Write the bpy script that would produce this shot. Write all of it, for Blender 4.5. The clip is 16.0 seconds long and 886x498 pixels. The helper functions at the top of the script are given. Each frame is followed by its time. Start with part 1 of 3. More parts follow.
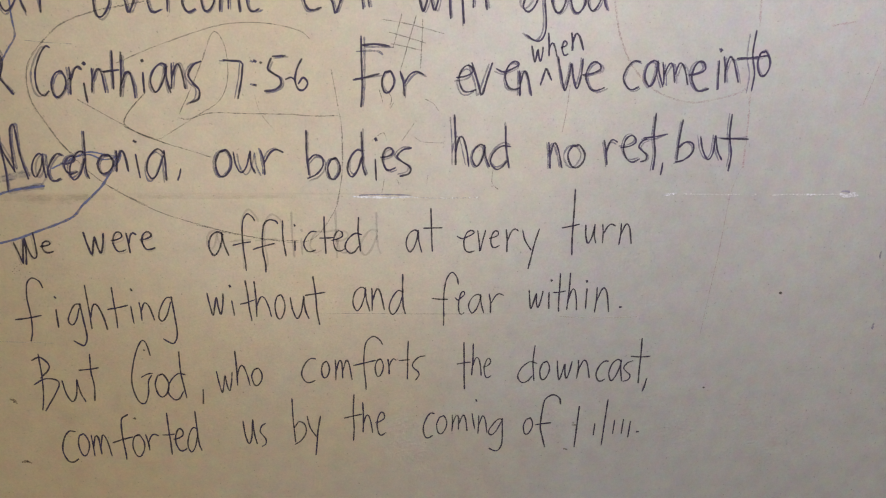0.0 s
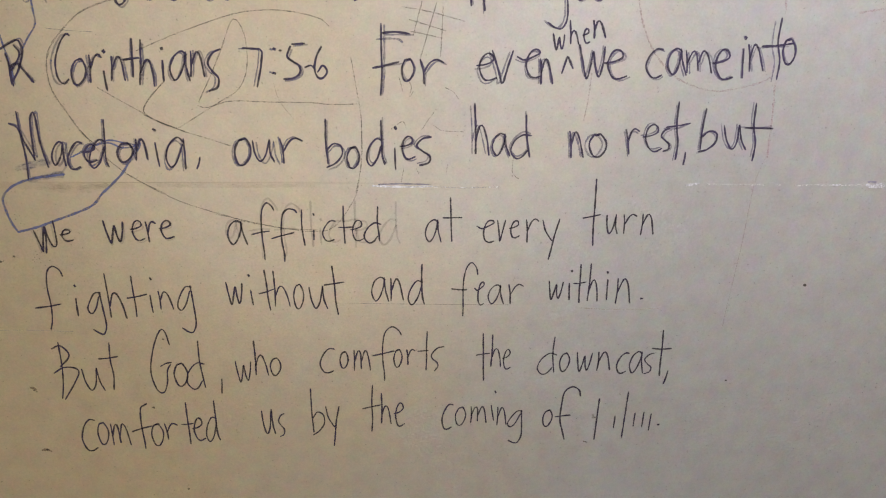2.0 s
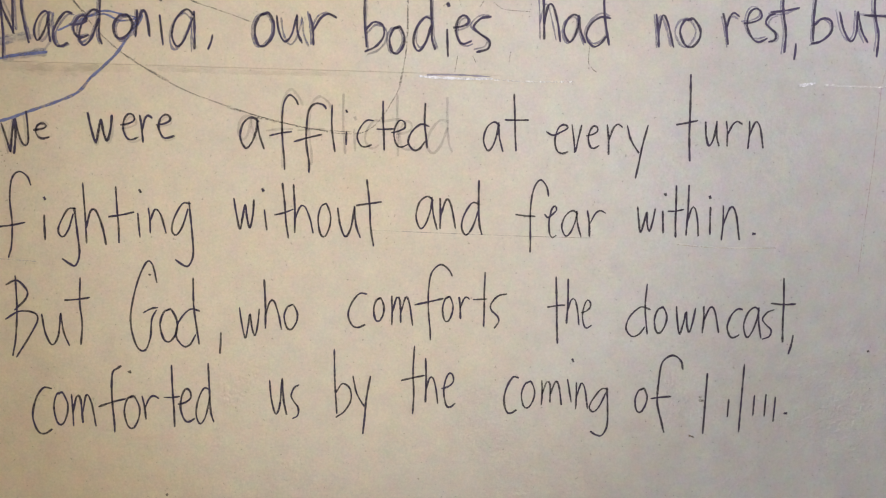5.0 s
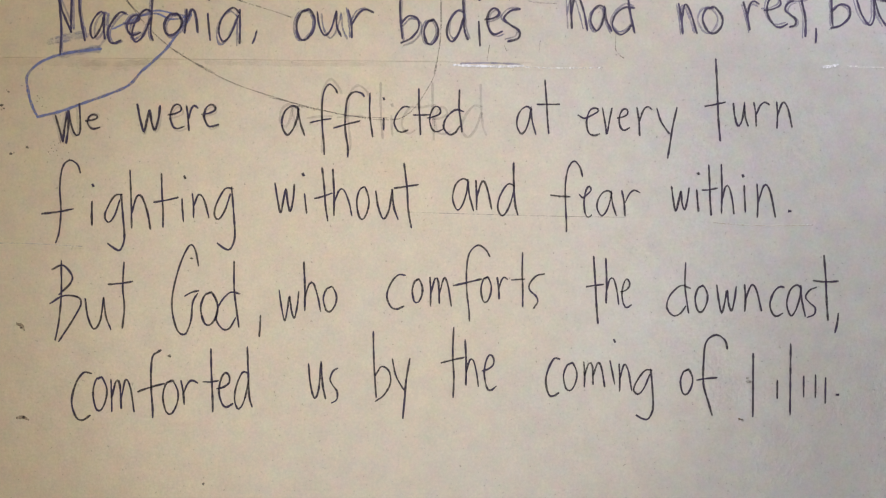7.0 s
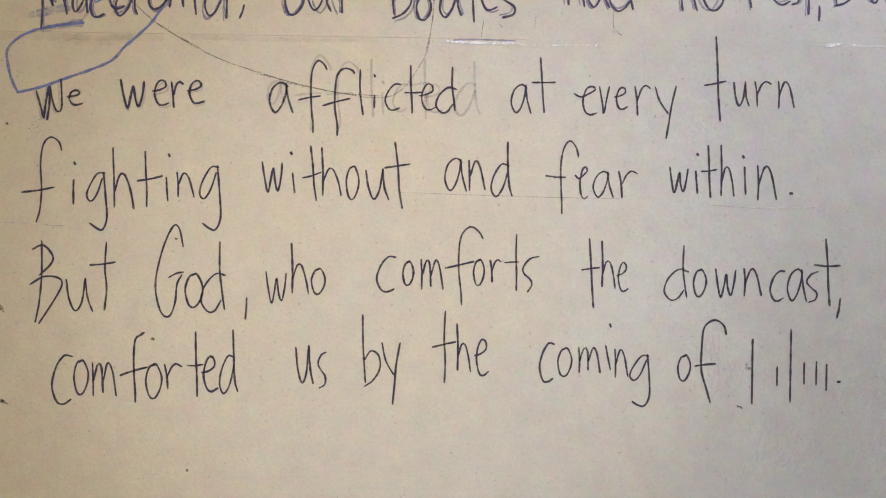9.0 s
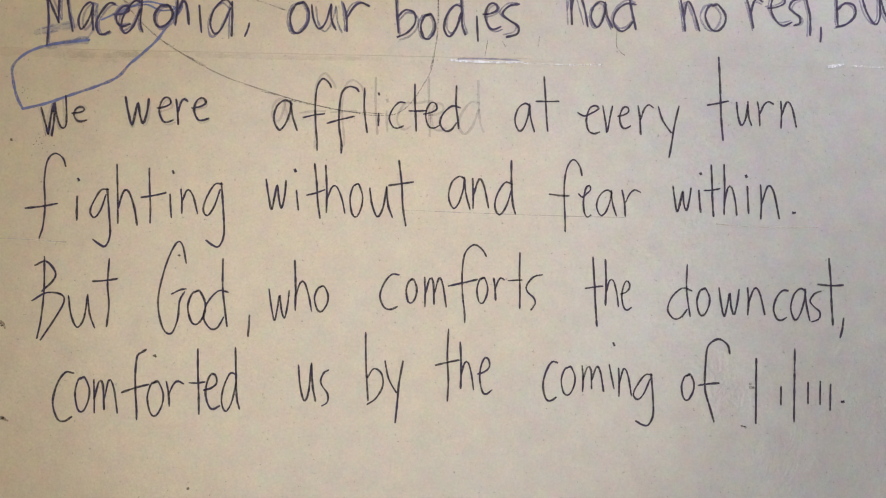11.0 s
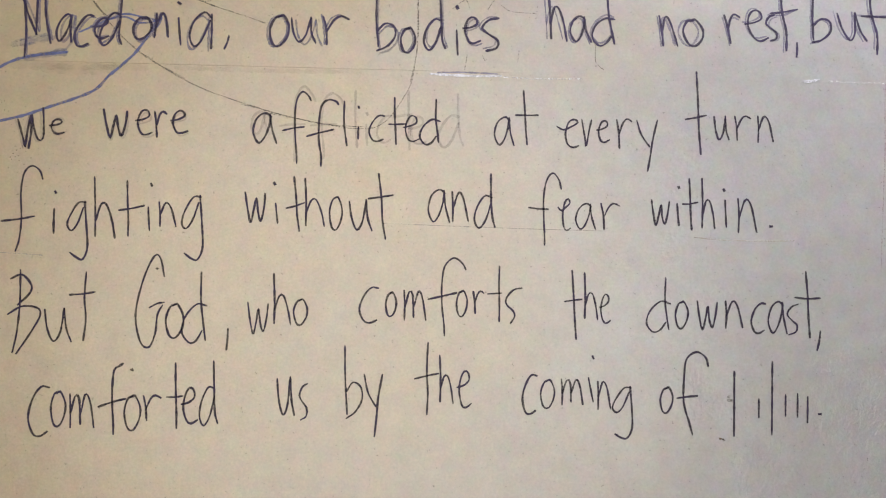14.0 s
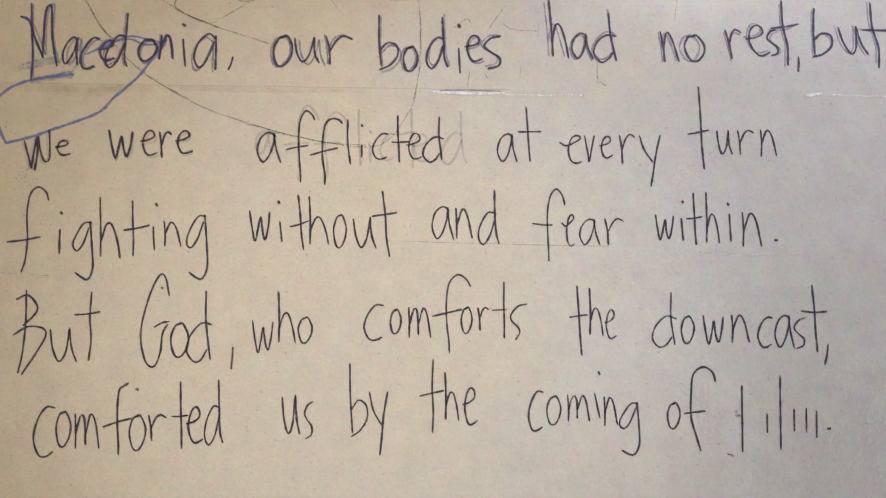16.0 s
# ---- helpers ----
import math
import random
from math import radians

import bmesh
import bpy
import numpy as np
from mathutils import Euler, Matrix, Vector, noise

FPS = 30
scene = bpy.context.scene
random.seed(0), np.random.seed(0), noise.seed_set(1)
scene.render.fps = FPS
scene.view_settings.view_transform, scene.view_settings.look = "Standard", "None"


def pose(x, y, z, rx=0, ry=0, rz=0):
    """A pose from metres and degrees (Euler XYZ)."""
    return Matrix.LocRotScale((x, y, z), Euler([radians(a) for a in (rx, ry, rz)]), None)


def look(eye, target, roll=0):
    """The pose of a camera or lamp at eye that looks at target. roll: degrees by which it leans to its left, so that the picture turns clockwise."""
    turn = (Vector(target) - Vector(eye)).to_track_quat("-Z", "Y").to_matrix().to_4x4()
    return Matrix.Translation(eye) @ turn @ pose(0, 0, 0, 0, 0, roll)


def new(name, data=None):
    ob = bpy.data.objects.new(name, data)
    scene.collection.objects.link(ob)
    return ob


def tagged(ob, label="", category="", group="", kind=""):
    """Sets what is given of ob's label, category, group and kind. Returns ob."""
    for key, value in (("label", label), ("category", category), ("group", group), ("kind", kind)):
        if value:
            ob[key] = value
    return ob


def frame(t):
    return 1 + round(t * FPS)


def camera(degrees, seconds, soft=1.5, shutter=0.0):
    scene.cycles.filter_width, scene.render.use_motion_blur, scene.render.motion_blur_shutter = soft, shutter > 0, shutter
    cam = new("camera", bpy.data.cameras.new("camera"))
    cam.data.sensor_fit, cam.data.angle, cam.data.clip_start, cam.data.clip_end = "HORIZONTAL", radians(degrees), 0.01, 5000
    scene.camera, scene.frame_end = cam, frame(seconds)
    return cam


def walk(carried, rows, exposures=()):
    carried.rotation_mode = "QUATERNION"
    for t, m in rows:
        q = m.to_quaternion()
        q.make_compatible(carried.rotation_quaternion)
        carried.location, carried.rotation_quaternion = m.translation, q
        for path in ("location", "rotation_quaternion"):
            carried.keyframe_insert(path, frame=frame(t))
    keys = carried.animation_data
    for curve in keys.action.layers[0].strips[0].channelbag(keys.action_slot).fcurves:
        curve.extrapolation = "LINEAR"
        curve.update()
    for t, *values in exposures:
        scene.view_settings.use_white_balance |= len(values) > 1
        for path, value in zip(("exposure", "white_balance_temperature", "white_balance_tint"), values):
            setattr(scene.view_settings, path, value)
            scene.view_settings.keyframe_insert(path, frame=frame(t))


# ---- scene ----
cam = camera(51.83, 16.0, 1.1, 0.5)
# seconds, eye, target, lean to the left
PATH = [
    (0, (-0.06136, -0.38423, 1.52740), (-0.01982, -0.00963, 1.39343), 1.74),
    (0.5, (-0.06231, -0.38343, 1.52538), (-0.01943, -0.00862, 1.39242), 1.62),
    (1, (-0.06158, -0.38280, 1.52605), (-0.02090, -0.00792, 1.39261), 1.43),
    (1.5, (-0.06183, -0.38295, 1.52465), (-0.02500, -0.00818, 1.38979), 1.45),
    (2, (-0.06180, -0.38226, 1.52408), (-0.02809, -0.00762, 1.38804), 1.54),
    (2.5, (-0.06364, -0.38592, 1.52188), (-0.03197, -0.00987, 1.38926), 1.60),
    (3, (-0.06683, -0.38737, 1.51789), (-0.03814, -0.01160, 1.38384), 1.61),
    (3.5, (-0.07077, -0.37512, 1.51404), (-0.04341, -0.00090, 1.37543), 1.53),
    (4, (-0.07577, -0.34020, 1.48134), (-0.03514, 0.03977, 1.36314), 0.54),
    (4.2, (-0.07602, -0.32727, 1.45923), (-0.03568, 0.05651, 1.35394), 1.15),
    (5.2, (-0.07196, -0.32900, 1.36050), (-0.04534, 0.06998, 1.35034), 0.97),
    (6.3, (-0.07054, -0.33968, 1.32581), (-0.04929, 0.05905, 1.34950), 0.91),
    (6.5, (-0.07305, -0.33477, 1.32447), (-0.04728, 0.06360, 1.34968), 1.02),
    (7, (-0.07557, -0.33035, 1.31542), (-0.06015, 0.06765, 1.35228), -0.06),
    (7.5, (-0.07696, -0.31929, 1.31345), (-0.05511, 0.07922, 1.34012), 0.66),
    (8, (-0.07494, -0.32108, 1.31564), (-0.05082, 0.07703, 1.34605), 0.65),
    (8.5, (-0.07350, -0.32209, 1.31311), (-0.05343, 0.07595, 1.34713), 0.18),
    (8.7, (-0.07285, -0.32166, 1.31247), (-0.05642, 0.07654, 1.34662), 0.15),
    (10.8, (-0.07401, -0.32020, 1.31056), (-0.05721, 0.07725, 1.35235), 0.42),
    (11, (-0.07518, -0.32069, 1.31038), (-0.05772, 0.07652, 1.35421), 0.41),
    (11.5, (-0.07475, -0.31839, 1.30846), (-0.05547, 0.07864, 1.35316), 0.77),
    (12, (-0.07663, -0.32035, 1.30894), (-0.05579, 0.07662, 1.35349), 0.78),
    (12.5, (-0.07493, -0.31780, 1.30943), (-0.05173, 0.07948, 1.34988), 0.43),
    (13, (-0.07457, -0.31836, 1.30837), (-0.05056, 0.07825, 1.35442), 0.33),
    (13.5, (-0.07409, -0.31999, 1.30879), (-0.04964, 0.07617, 1.35843), 0.50),
    (14, (-0.07401, -0.32095, 1.31140), (-0.04914, 0.07533, 1.35978), 0.32),
    (14.5, (-0.07477, -0.32197, 1.31001), (-0.04951, 0.07376, 1.36253), 0.24),
    (15, (-0.07464, -0.32153, 1.30882), (-0.04829, 0.07410, 1.36159), 0.08),
    (15.5, (-0.07298, -0.32004, 1.30900), (-0.04643, 0.07575, 1.36048), -0.12),
    (16, (-0.07242, -0.32071, 1.30833), (-0.05140, 0.07429, 1.36778), -0.18),
]
# seconds, stops, kelvin, tint
EXPOSURES = [(0.0, -0.36, 6800, 10), (3.5, -0.32, 6850, 10), (4.2, -0.09, 6800, 10), (6.3, -0.03, 6500, 10), (16.0, -0.03, 6500, 10)]
walk(cam, [(t, look(eye, target, roll)) for t, eye, target, roll in PATH], EXPOSURES)

# ---- light: no fixture seen; a small cool area light added close above the writing, a broad warm one behind ----
world = bpy.data.worlds.new("world")
world.use_nodes = True
world.node_tree.nodes["Background"].inputs[0].default_value = (0.9, 0.85, 0.8, 1)
world.node_tree.nodes["Background"].inputs[1].default_value = 0.02
scene.world = world


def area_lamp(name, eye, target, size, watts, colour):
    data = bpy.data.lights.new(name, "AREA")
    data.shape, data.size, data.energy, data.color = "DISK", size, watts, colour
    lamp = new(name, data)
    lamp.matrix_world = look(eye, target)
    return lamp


# Added lights: place, size, power and colour tuned to match the wall's brightness.
area_lamp("added_near_light", (0.135, -0.185, 1.65), (0.13, 0.0, 1.34), 0.165, 0.95, (0.935, 0.905, 0.97))
area_lamp("added_broad_light", (-0.07, -1.123, 1.366), (0.0, 0.0, 1.40), 1.05, 9.15, (1.0, 0.955, 0.88))


# ---- materials ----
def nodes_of(name):
    mat = bpy.data.materials.new(name)
    mat.use_nodes = True
    nt = mat.node_tree
    return mat, nt, nt.nodes["Principled BSDF"]


def add(nt, kind, links=(), operation="", data_type="", blend_type="", interpolation_type=""):
    node = nt.nodes.new(kind)
    if operation:
        node.operation = operation
    if data_type:
        node.data_type = data_type
    if blend_type:
        node.blend_type = blend_type
    if interpolation_type:
        node.interpolation_type = interpolation_type
    for socket, source in links:
        if isinstance(source, bpy.types.NodeSocket):
            nt.links.new(source, node.inputs[socket])
        else:
            node.inputs[socket].default_value = source
    return node


def ramp(nt, source, stops):
    node = add(nt, "ShaderNodeValToRGB", [(0, source)])
    while len(node.color_ramp.elements) < len(stops):
        node.color_ramp.elements.new(0.5)
    for element, (at, value) in zip(node.color_ramp.elements, stops):
        element.position, element.color = at, (value, value, value, 1) if isinstance(value, float) else (*value, 1)
    return node.outputs[0]


def wall_paint(name, dark, light, left_colour=None):
    """Old painted board. The last colour, if given, is the one it blends to towards its left end."""
    mat, nt, bsdf = nodes_of(name)
    place = add(nt, "ShaderNodeNewGeometry").outputs["Position"]
    large = add(nt, "ShaderNodeTexNoise", [("Vector", place), ("Scale", 9.0), ("Detail", 4.0), ("Roughness", 0.55)]).outputs[0]
    middle = add(nt, "ShaderNodeTexNoise", [("Vector", place), ("Scale", 70.0), ("Detail", 5.0), ("Roughness", 0.6)]).outputs[0]
    fine = add(nt, "ShaderNodeTexNoise", [("Vector", place), ("Scale", 1200.0), ("Detail", 3.0), ("Roughness", 0.6)]).outputs[0]
    tone = add(nt, "ShaderNodeMix", [(0, ramp(nt, large, [(0.3, 0.0), (0.7, 1.0)])), (6, (*dark, 1)), (7, (*light, 1))], data_type="RGBA").outputs[2]
    if left_colour:
        # Blend to the yellower colour towards the left, along a wandering edge.
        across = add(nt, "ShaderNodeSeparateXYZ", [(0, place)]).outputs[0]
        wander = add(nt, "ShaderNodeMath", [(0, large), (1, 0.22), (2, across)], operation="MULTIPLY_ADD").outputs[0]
        leftward = add(nt, "ShaderNodeMapRange", [(0, wander), (1, -0.05), (2, 0.19), (3, 1.0), (4, 0.0)], interpolation_type="SMOOTHSTEP").outputs[0]
        tone = add(nt, "ShaderNodeMix", [(0, leftward), (6, tone), (7, (*left_colour, 1))], data_type="RGBA").outputs[2]
    cloud = add(nt, "ShaderNodeMix", [(0, 1.0), (6, tone), (7, ramp(nt, middle, [(0.3, 0.935), (0.7, 1.04)]))], data_type="RGBA", blend_type="MULTIPLY").outputs[2]
    grain = add(nt, "ShaderNodeMix", [(0, 1.0), (6, cloud), (7, ramp(nt, fine, [(0.3, 0.93), (0.7, 1.05)]))], data_type="RGBA", blend_type="MULTIPLY").outputs[2]
    tint = add(nt, "ShaderNodeTexNoise", [("Vector", place), ("Scale", 170.0), ("Detail", 4.0), ("Roughness", 0.6)]).outputs["Color"]
    grain = add(nt, "ShaderNodeMix", [(0, 0.19), (6, grain), (7, tint)], data_type="RGBA", blend_type="OVERLAY").outputs[2]
    dust = add(nt, "ShaderNodeTexNoise", [("Vector", place), ("Scale", 640.0), ("Detail", 2.0), ("Roughness", 0.7)]).outputs[0]
    grain = add(nt, "ShaderNodeMix", [(0, 1.0), (6, grain), (7, ramp(nt, dust, [(0.26, 0.55), (0.34, 0.97), (0.5, 1.0), (0.7, 1.05)]))], data_type="RGBA", blend_type="MULTIPLY").outputs[2]
    nt.links.new(grain, bsdf.inputs["Base Color"])
    bsdf.inputs["Roughness"].default_value = 0.28
    bsdf.inputs["Specular IOR Level"].default_value = 1.0
    low = add(nt, "ShaderNodeBump", [("Height", middle), ("Strength", 0.02), ("Distance", 0.002)]).outputs[0]
    grit = add(nt, "ShaderNodeTexNoise", [("Vector", place), ("Scale", 330.0), ("Detail", 2.0), ("Roughness", 0.5)]).outputs[0]
    worn = add(nt, "ShaderNodeBump", [("Height", ramp(nt, grit, [(0.38, 0.0), (0.66, 1.0)])), ("Strength", 0.028), ("Distance", 0.0006), ("Normal", low)]).outputs[0]
    patch = add(nt, "ShaderNodeTexNoise", [("Vector", place), ("Scale", 22.0), ("Detail", 4.0), ("Roughness", 0.65)]).outputs[0]
    side = add(nt, "ShaderNodeSeparateXYZ", [(0, place)]).outputs[0]
    low_down = add(nt, "ShaderNodeMapRange", [(0, add(nt, "ShaderNodeSeparateXYZ", [(0, place)]).outputs[2]), (1, 1.20), (2, 1.50), (3, 0.10), (4, -0.08)]).outputs[0]
    lower = add(nt, "ShaderNodeMath", [(0, patch), (1, low_down)], operation="ADD").outputs[0]
    rough_end = add(nt, "ShaderNodeMath", [(0, side), (1, 0.7), (2, lower)], operation="MULTIPLY_ADD").outputs[0]
    flaked = add(nt, "ShaderNodeTexNoise", [("Vector", place), ("Scale", 480.0), ("Detail", 3.0), ("Roughness", 0.6)]).outputs[0]
    flakes = add(nt, "ShaderNodeMath", [(0, ramp(nt, flaked, [(0.42, 0.0), (0.58, 1.0)])), (1, ramp(nt, rough_end, [(0.55, 0.0), (0.74, 1.0)]))], operation="MULTIPLY").outputs[0]
    flaky = add(nt, "ShaderNodeBump", [("Height", flakes), ("Strength", 0.15), ("Distance", 0.0006), ("Normal", worn)]).outputs[0]
    bump = add(nt, "ShaderNodeBump", [("Height", fine), ("Strength", 0.05), ("Distance", 0.0004), ("Normal", flaky)]).outputs[0]
    nt.links.new(bump, bsdf.inputs["Normal"])
    return mat


def ink(name, colour, second, cover, patchy, grain=2600.0, rough=0.55):
    """Pen, pencil or crayon on paint: cover is how much of the wall it hides, patchy how far the grain breaks it up."""
    mat, nt, bsdf = nodes_of(name)
    place = add(nt, "ShaderNodeNewGeometry").outputs["Position"]
    tooth = add(nt, "ShaderNodeTexNoise", [("Vector", place), ("Scale", grain), ("Detail", 2.0)]).outputs[0]
    press = add(nt, "ShaderNodeTexNoise", [("Vector", place), ("Scale", 160.0), ("Detail", 2.0)]).outputs[0]
    shade = add(nt, "ShaderNodeMix", [(0, ramp(nt, press, [(0.35, 0.0), (0.65, 1.0)])), (6, (*colour, 1)), (7, (*second, 1))], data_type="RGBA").outputs[2]
    nt.links.new(shade, bsdf.inputs["Base Color"])
    bsdf.inputs["Roughness"].default_value = 0.28 if colour[1] > 0.4 else rough
    bsdf.inputs["Specular IOR Level"].default_value = 1.0 if colour[1] > 0.4 else 0.25
    blend = add(nt, "ShaderNodeMix", [(0, 0.25 if patchy > 0.9 else 0.5), (2, tooth), (3, press)]).outputs[0]
    alpha = ramp(nt, blend, [(0.43, cover * (1.0 - patchy)), (0.60, cover)] if patchy > 0.9 else [(0.36, cover * (1.0 - patchy)), (0.58, cover)])
    nt.links.new(alpha, bsdf.inputs["Alpha"])
    return mat


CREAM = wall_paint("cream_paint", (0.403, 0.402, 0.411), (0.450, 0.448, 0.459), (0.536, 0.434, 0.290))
PLAIN = wall_paint("room_paint", (0.55, 0.5, 0.42), (0.6, 0.55, 0.47))
FLOOR = wall_paint("floor_grey", (0.22, 0.19, 0.16), (0.27, 0.23, 0.19))
INKS = {
    "pen": ink("blue_black_ink", (0.028, 0.021, 0.055), (0.070, 0.056, 0.12), 0.97, 0.34),
    "thin": ink("dark_pen_ink", (0.017, 0.012, 0.027), (0.056, 0.043, 0.084), 1.0, 0.42, 1800.0),
    "ghost": ink("washed_blue_ink", (0.19, 0.175, 0.29), (0.28, 0.265, 0.37), 0.62, 0.65, 2000.0),
    "faint": ink("rubbed_out_ink", (0.22, 0.20, 0.26), (0.28, 0.26, 0.32), 0.23, 0.6),
    "smear": ink("smeared_crayon", (0.16, 0.18, 0.33), (0.26, 0.28, 0.40), 0.34, 0.9, 1300.0),
    "blue": ink("blue_crayon", (0.10, 0.125, 0.32), (0.18, 0.205, 0.40), 0.86, 0.6, 1500.0),
    "pencil": ink("grey_pencil", (0.12, 0.105, 0.095), (0.2, 0.175, 0.15), 0.82, 0.97, 1900.0),
    "pink": ink("pink_crayon", (0.52, 0.22, 0.28), (0.55, 0.30, 0.36), 0.42, 0.97, 1500.0),
    "chip": ink("chipped_white_paint", (0.80, 0.81, 0.90), (0.72, 0.73, 0.82), 0.95, 0.6, 1500.0),
    "scrape": ink("scraped_paint", (0.86, 0.86, 0.88), (0.8, 0.8, 0.82), 0.8, 0.98, 1100.0),
    # Very thin brownish tone, for the soft band just below the joint.
    "stain": ink("faint_brown_band", (0.36, 0.29, 0.19), (0.42, 0.35, 0.25), 0.11, 0.8, 160.0),
    "rub": ink("blue_grey_line", (0.33, 0.32, 0.46), (0.40, 0.38, 0.50), 0.7, 0.5),
    "ridge": ink("pale_ridge_paint", (0.70, 0.67, 0.6), (0.64, 0.60, 0.52), 0.45, 0.8, 1500.0),
    "grime": ink("dark_grime", (0.05, 0.04, 0.04), (0.09, 0.07, 0.06), 0.85, 0.5),
    "grit": ink("brown_grit", (0.10, 0.075, 0.06), (0.16, 0.12, 0.09), 0.75, 0.5),
    "dirt": ink("brown_dirt", (0.16, 0.10, 0.06), (0.24, 0.17, 0.11), 0.7, 0.8, 1500.0),
}

# ---- the room ----
JOINT = 1.4158  # height of the joint between the two wall boards


def part(name, bm, material, parent=None, label=""):
    mesh = bpy.data.meshes.new(name)
    bm.to_mesh(mesh)
    bm.free()
    mesh.materials.append(material)
    ob = new(name, mesh)
    ob.parent = parent
    return tagged(ob, label)


def slab(lo, hi, bevel=0.0):
    bm = bmesh.new()
    bmesh.ops.create_cube(bm, size=1.0)
    mid, size = (Vector(lo) + Vector(hi)) / 2, Vector(hi) - Vector(lo)
    for v in bm.verts:
        v.co = Vector((v.co.x * size.x, v.co.y * size.y, v.co.z * size.z)) + mid
    if bevel:
        bmesh.ops.bevel(bm, geom=list(bm.edges), offset=bevel, segments=2, affect="EDGES", profile=0.5)
    return bm


def setting(name, bm, material, label, category):
    return tagged(part(name, bm, material), label, category, kind="structure")


wall = setting("wall_north", slab((-1.6, 0.012, 0.0), (1.6, 0.12, 2.5)), PLAIN, "cream painted board wall covered in handwriting", "wall")
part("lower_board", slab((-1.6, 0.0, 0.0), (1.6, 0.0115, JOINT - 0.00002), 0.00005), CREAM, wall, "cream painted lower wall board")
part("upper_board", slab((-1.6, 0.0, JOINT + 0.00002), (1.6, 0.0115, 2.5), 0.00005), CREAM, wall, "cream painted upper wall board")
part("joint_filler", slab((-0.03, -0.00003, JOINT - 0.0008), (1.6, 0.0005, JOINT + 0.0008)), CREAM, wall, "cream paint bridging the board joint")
setting("wall_south", slab((-1.6, -2.72, 0.0), (1.6, -2.6, 2.5)), PLAIN, "plain cream painted wall behind", "wall")
setting("wall_west", slab((-1.72, -2.72, 0.0), (-1.6, 0.12, 2.5)), PLAIN, "plain cream painted side wall", "wall")
setting("wall_east", slab((1.6, -2.72, 0.0), (1.72, 0.12, 2.5)), PLAIN, "plain cream painted side wall", "wall")
setting("floor", slab((-1.72, -2.72, -0.1), (1.72, 0.12, 0.0)), FLOOR, "plain grey-brown floor", "floor")
setting("ceiling", slab((-1.72, -2.72, 2.5), (1.72, 0.12, 2.6)), PLAIN, "plain pale ceiling", "ceiling")

# ---- pen strokes ----
# A hand alphabet: strokes in a unit box, smooth through their points; "!" marks a straight-lined stroke.
GLYPHS = {}


def glyph(letter, strokes):
    GLYPHS[letter] = [(s.strip().startswith("!"), [tuple(map(float, p.split(","))) for p in s.strip().lstrip("!").split()]) for s in strokes.split("/")]


glyph("a", "0.80,0.88 0.52,1.0 0.16,0.80 0.0,0.38 0.22,0.02 0.48,0.18 0.68,0.58 0.74,0.92 / 0.74,0.98 0.80,0.5 1.0,0.0")
glyph("a2", "0.92,0.86 0.58,1.0 0.18,0.76 0.02,0.36 0.22,0.06 0.52,0.22 0.86,0.80 / 0.90,0.95 0.94,0.5 0.96,0.0")
glyph("b", "0.05,1.0 0.06,0.55 0.18,0.06 / 0.14,0.36 0.5,0.5 0.92,0.44 0.98,0.25 0.6,0.07 0.12,0.0")
glyph("c", "1.0,0.97 0.62,0.98 0.22,0.74 0.0,0.38 0.22,0.06 0.55,0.0 0.90,0.10")
glyph("d", "0.86,0.55 0.5,0.58 0.12,0.38 0.0,0.14 0.22,0.0 0.55,0.14 0.82,0.45 / 0.80,1.0 0.82,0.55 0.86,0.2 1.0,0.02")
glyph("d2", "1.0,0.52 0.6,0.55 0.15,0.38 0.0,0.16 0.25,0.0 0.55,0.03 0.8,0.18 / 0.80,1.0 0.78,0.6 0.85,0.3 0.92,0.04")
glyph("e", "0.02,0.55 0.45,0.60 0.82,0.74 0.80,0.93 0.55,1.0 0.28,0.82 0.16,0.45 0.34,0.08 0.62,0.0 1.0,0.10")
glyph("e2", "0.0,0.74 0.28,0.63 0.62,0.73 0.95,0.88 0.82,1.0 0.55,0.90 0.38,0.50 0.48,0.12 0.72,0.0 1.0,0.06")
glyph("f", "1.0,0.83 0.86,0.97 0.68,1.0 0.52,0.84 0.48,0.55 0.52,0.25 0.50,0.0 / 0.0,0.36 0.35,0.39 0.74,0.44")
glyph("g", "0.92,0.98 0.55,0.97 0.14,0.76 0.0,0.58 0.20,0.49 0.5,0.62 0.80,0.90 / 0.86,1.0 0.94,0.6 0.97,0.20 0.74,0.0 0.45,0.01 0.12,0.09")
glyph("h", "0.06,1.0 0.10,0.5 0.08,0.02 / 0.10,0.28 0.36,0.54 0.62,0.55 0.86,0.30 1.0,0.0")
glyph("i", "0.35,0.66 0.42,0.3 0.62,0.0 / 0.55,1.0 0.85,0.95")
glyph("l", "0.3,1.0 0.2,0.5 0.8,0.0")
glyph("m", "0.02,1.0 0.05,0.5 0.03,0.0 / 0.05,0.45 0.26,0.95 0.42,0.85 0.46,0.10 / 0.47,0.45 0.68,0.98 0.86,0.75 1.0,0.0")
glyph("n", "0.05,1.0 0.10,0.5 0.08,0.0 / 0.10,0.45 0.42,0.97 0.72,0.78 1.0,0.02")
glyph("o", "0.62,0.97 0.28,0.92 0.02,0.52 0.20,0.06 0.56,0.0 0.92,0.30 0.98,0.66 0.66,1.0 0.42,0.93")
glyph("r", "0.02,0.98 0.14,0.55 0.18,0.0 / 0.18,0.50 0.42,0.86 0.70,1.0 1.0,0.90")
glyph("s", "0.95,1.0 0.45,0.92 0.12,0.68 0.45,0.48 0.85,0.32 0.78,0.10 0.25,0.0")
glyph("s2", "1.0,1.0 0.50,0.93 0.10,0.68 0.16,0.52 0.50,0.36 0.60,0.20 0.34,0.0")
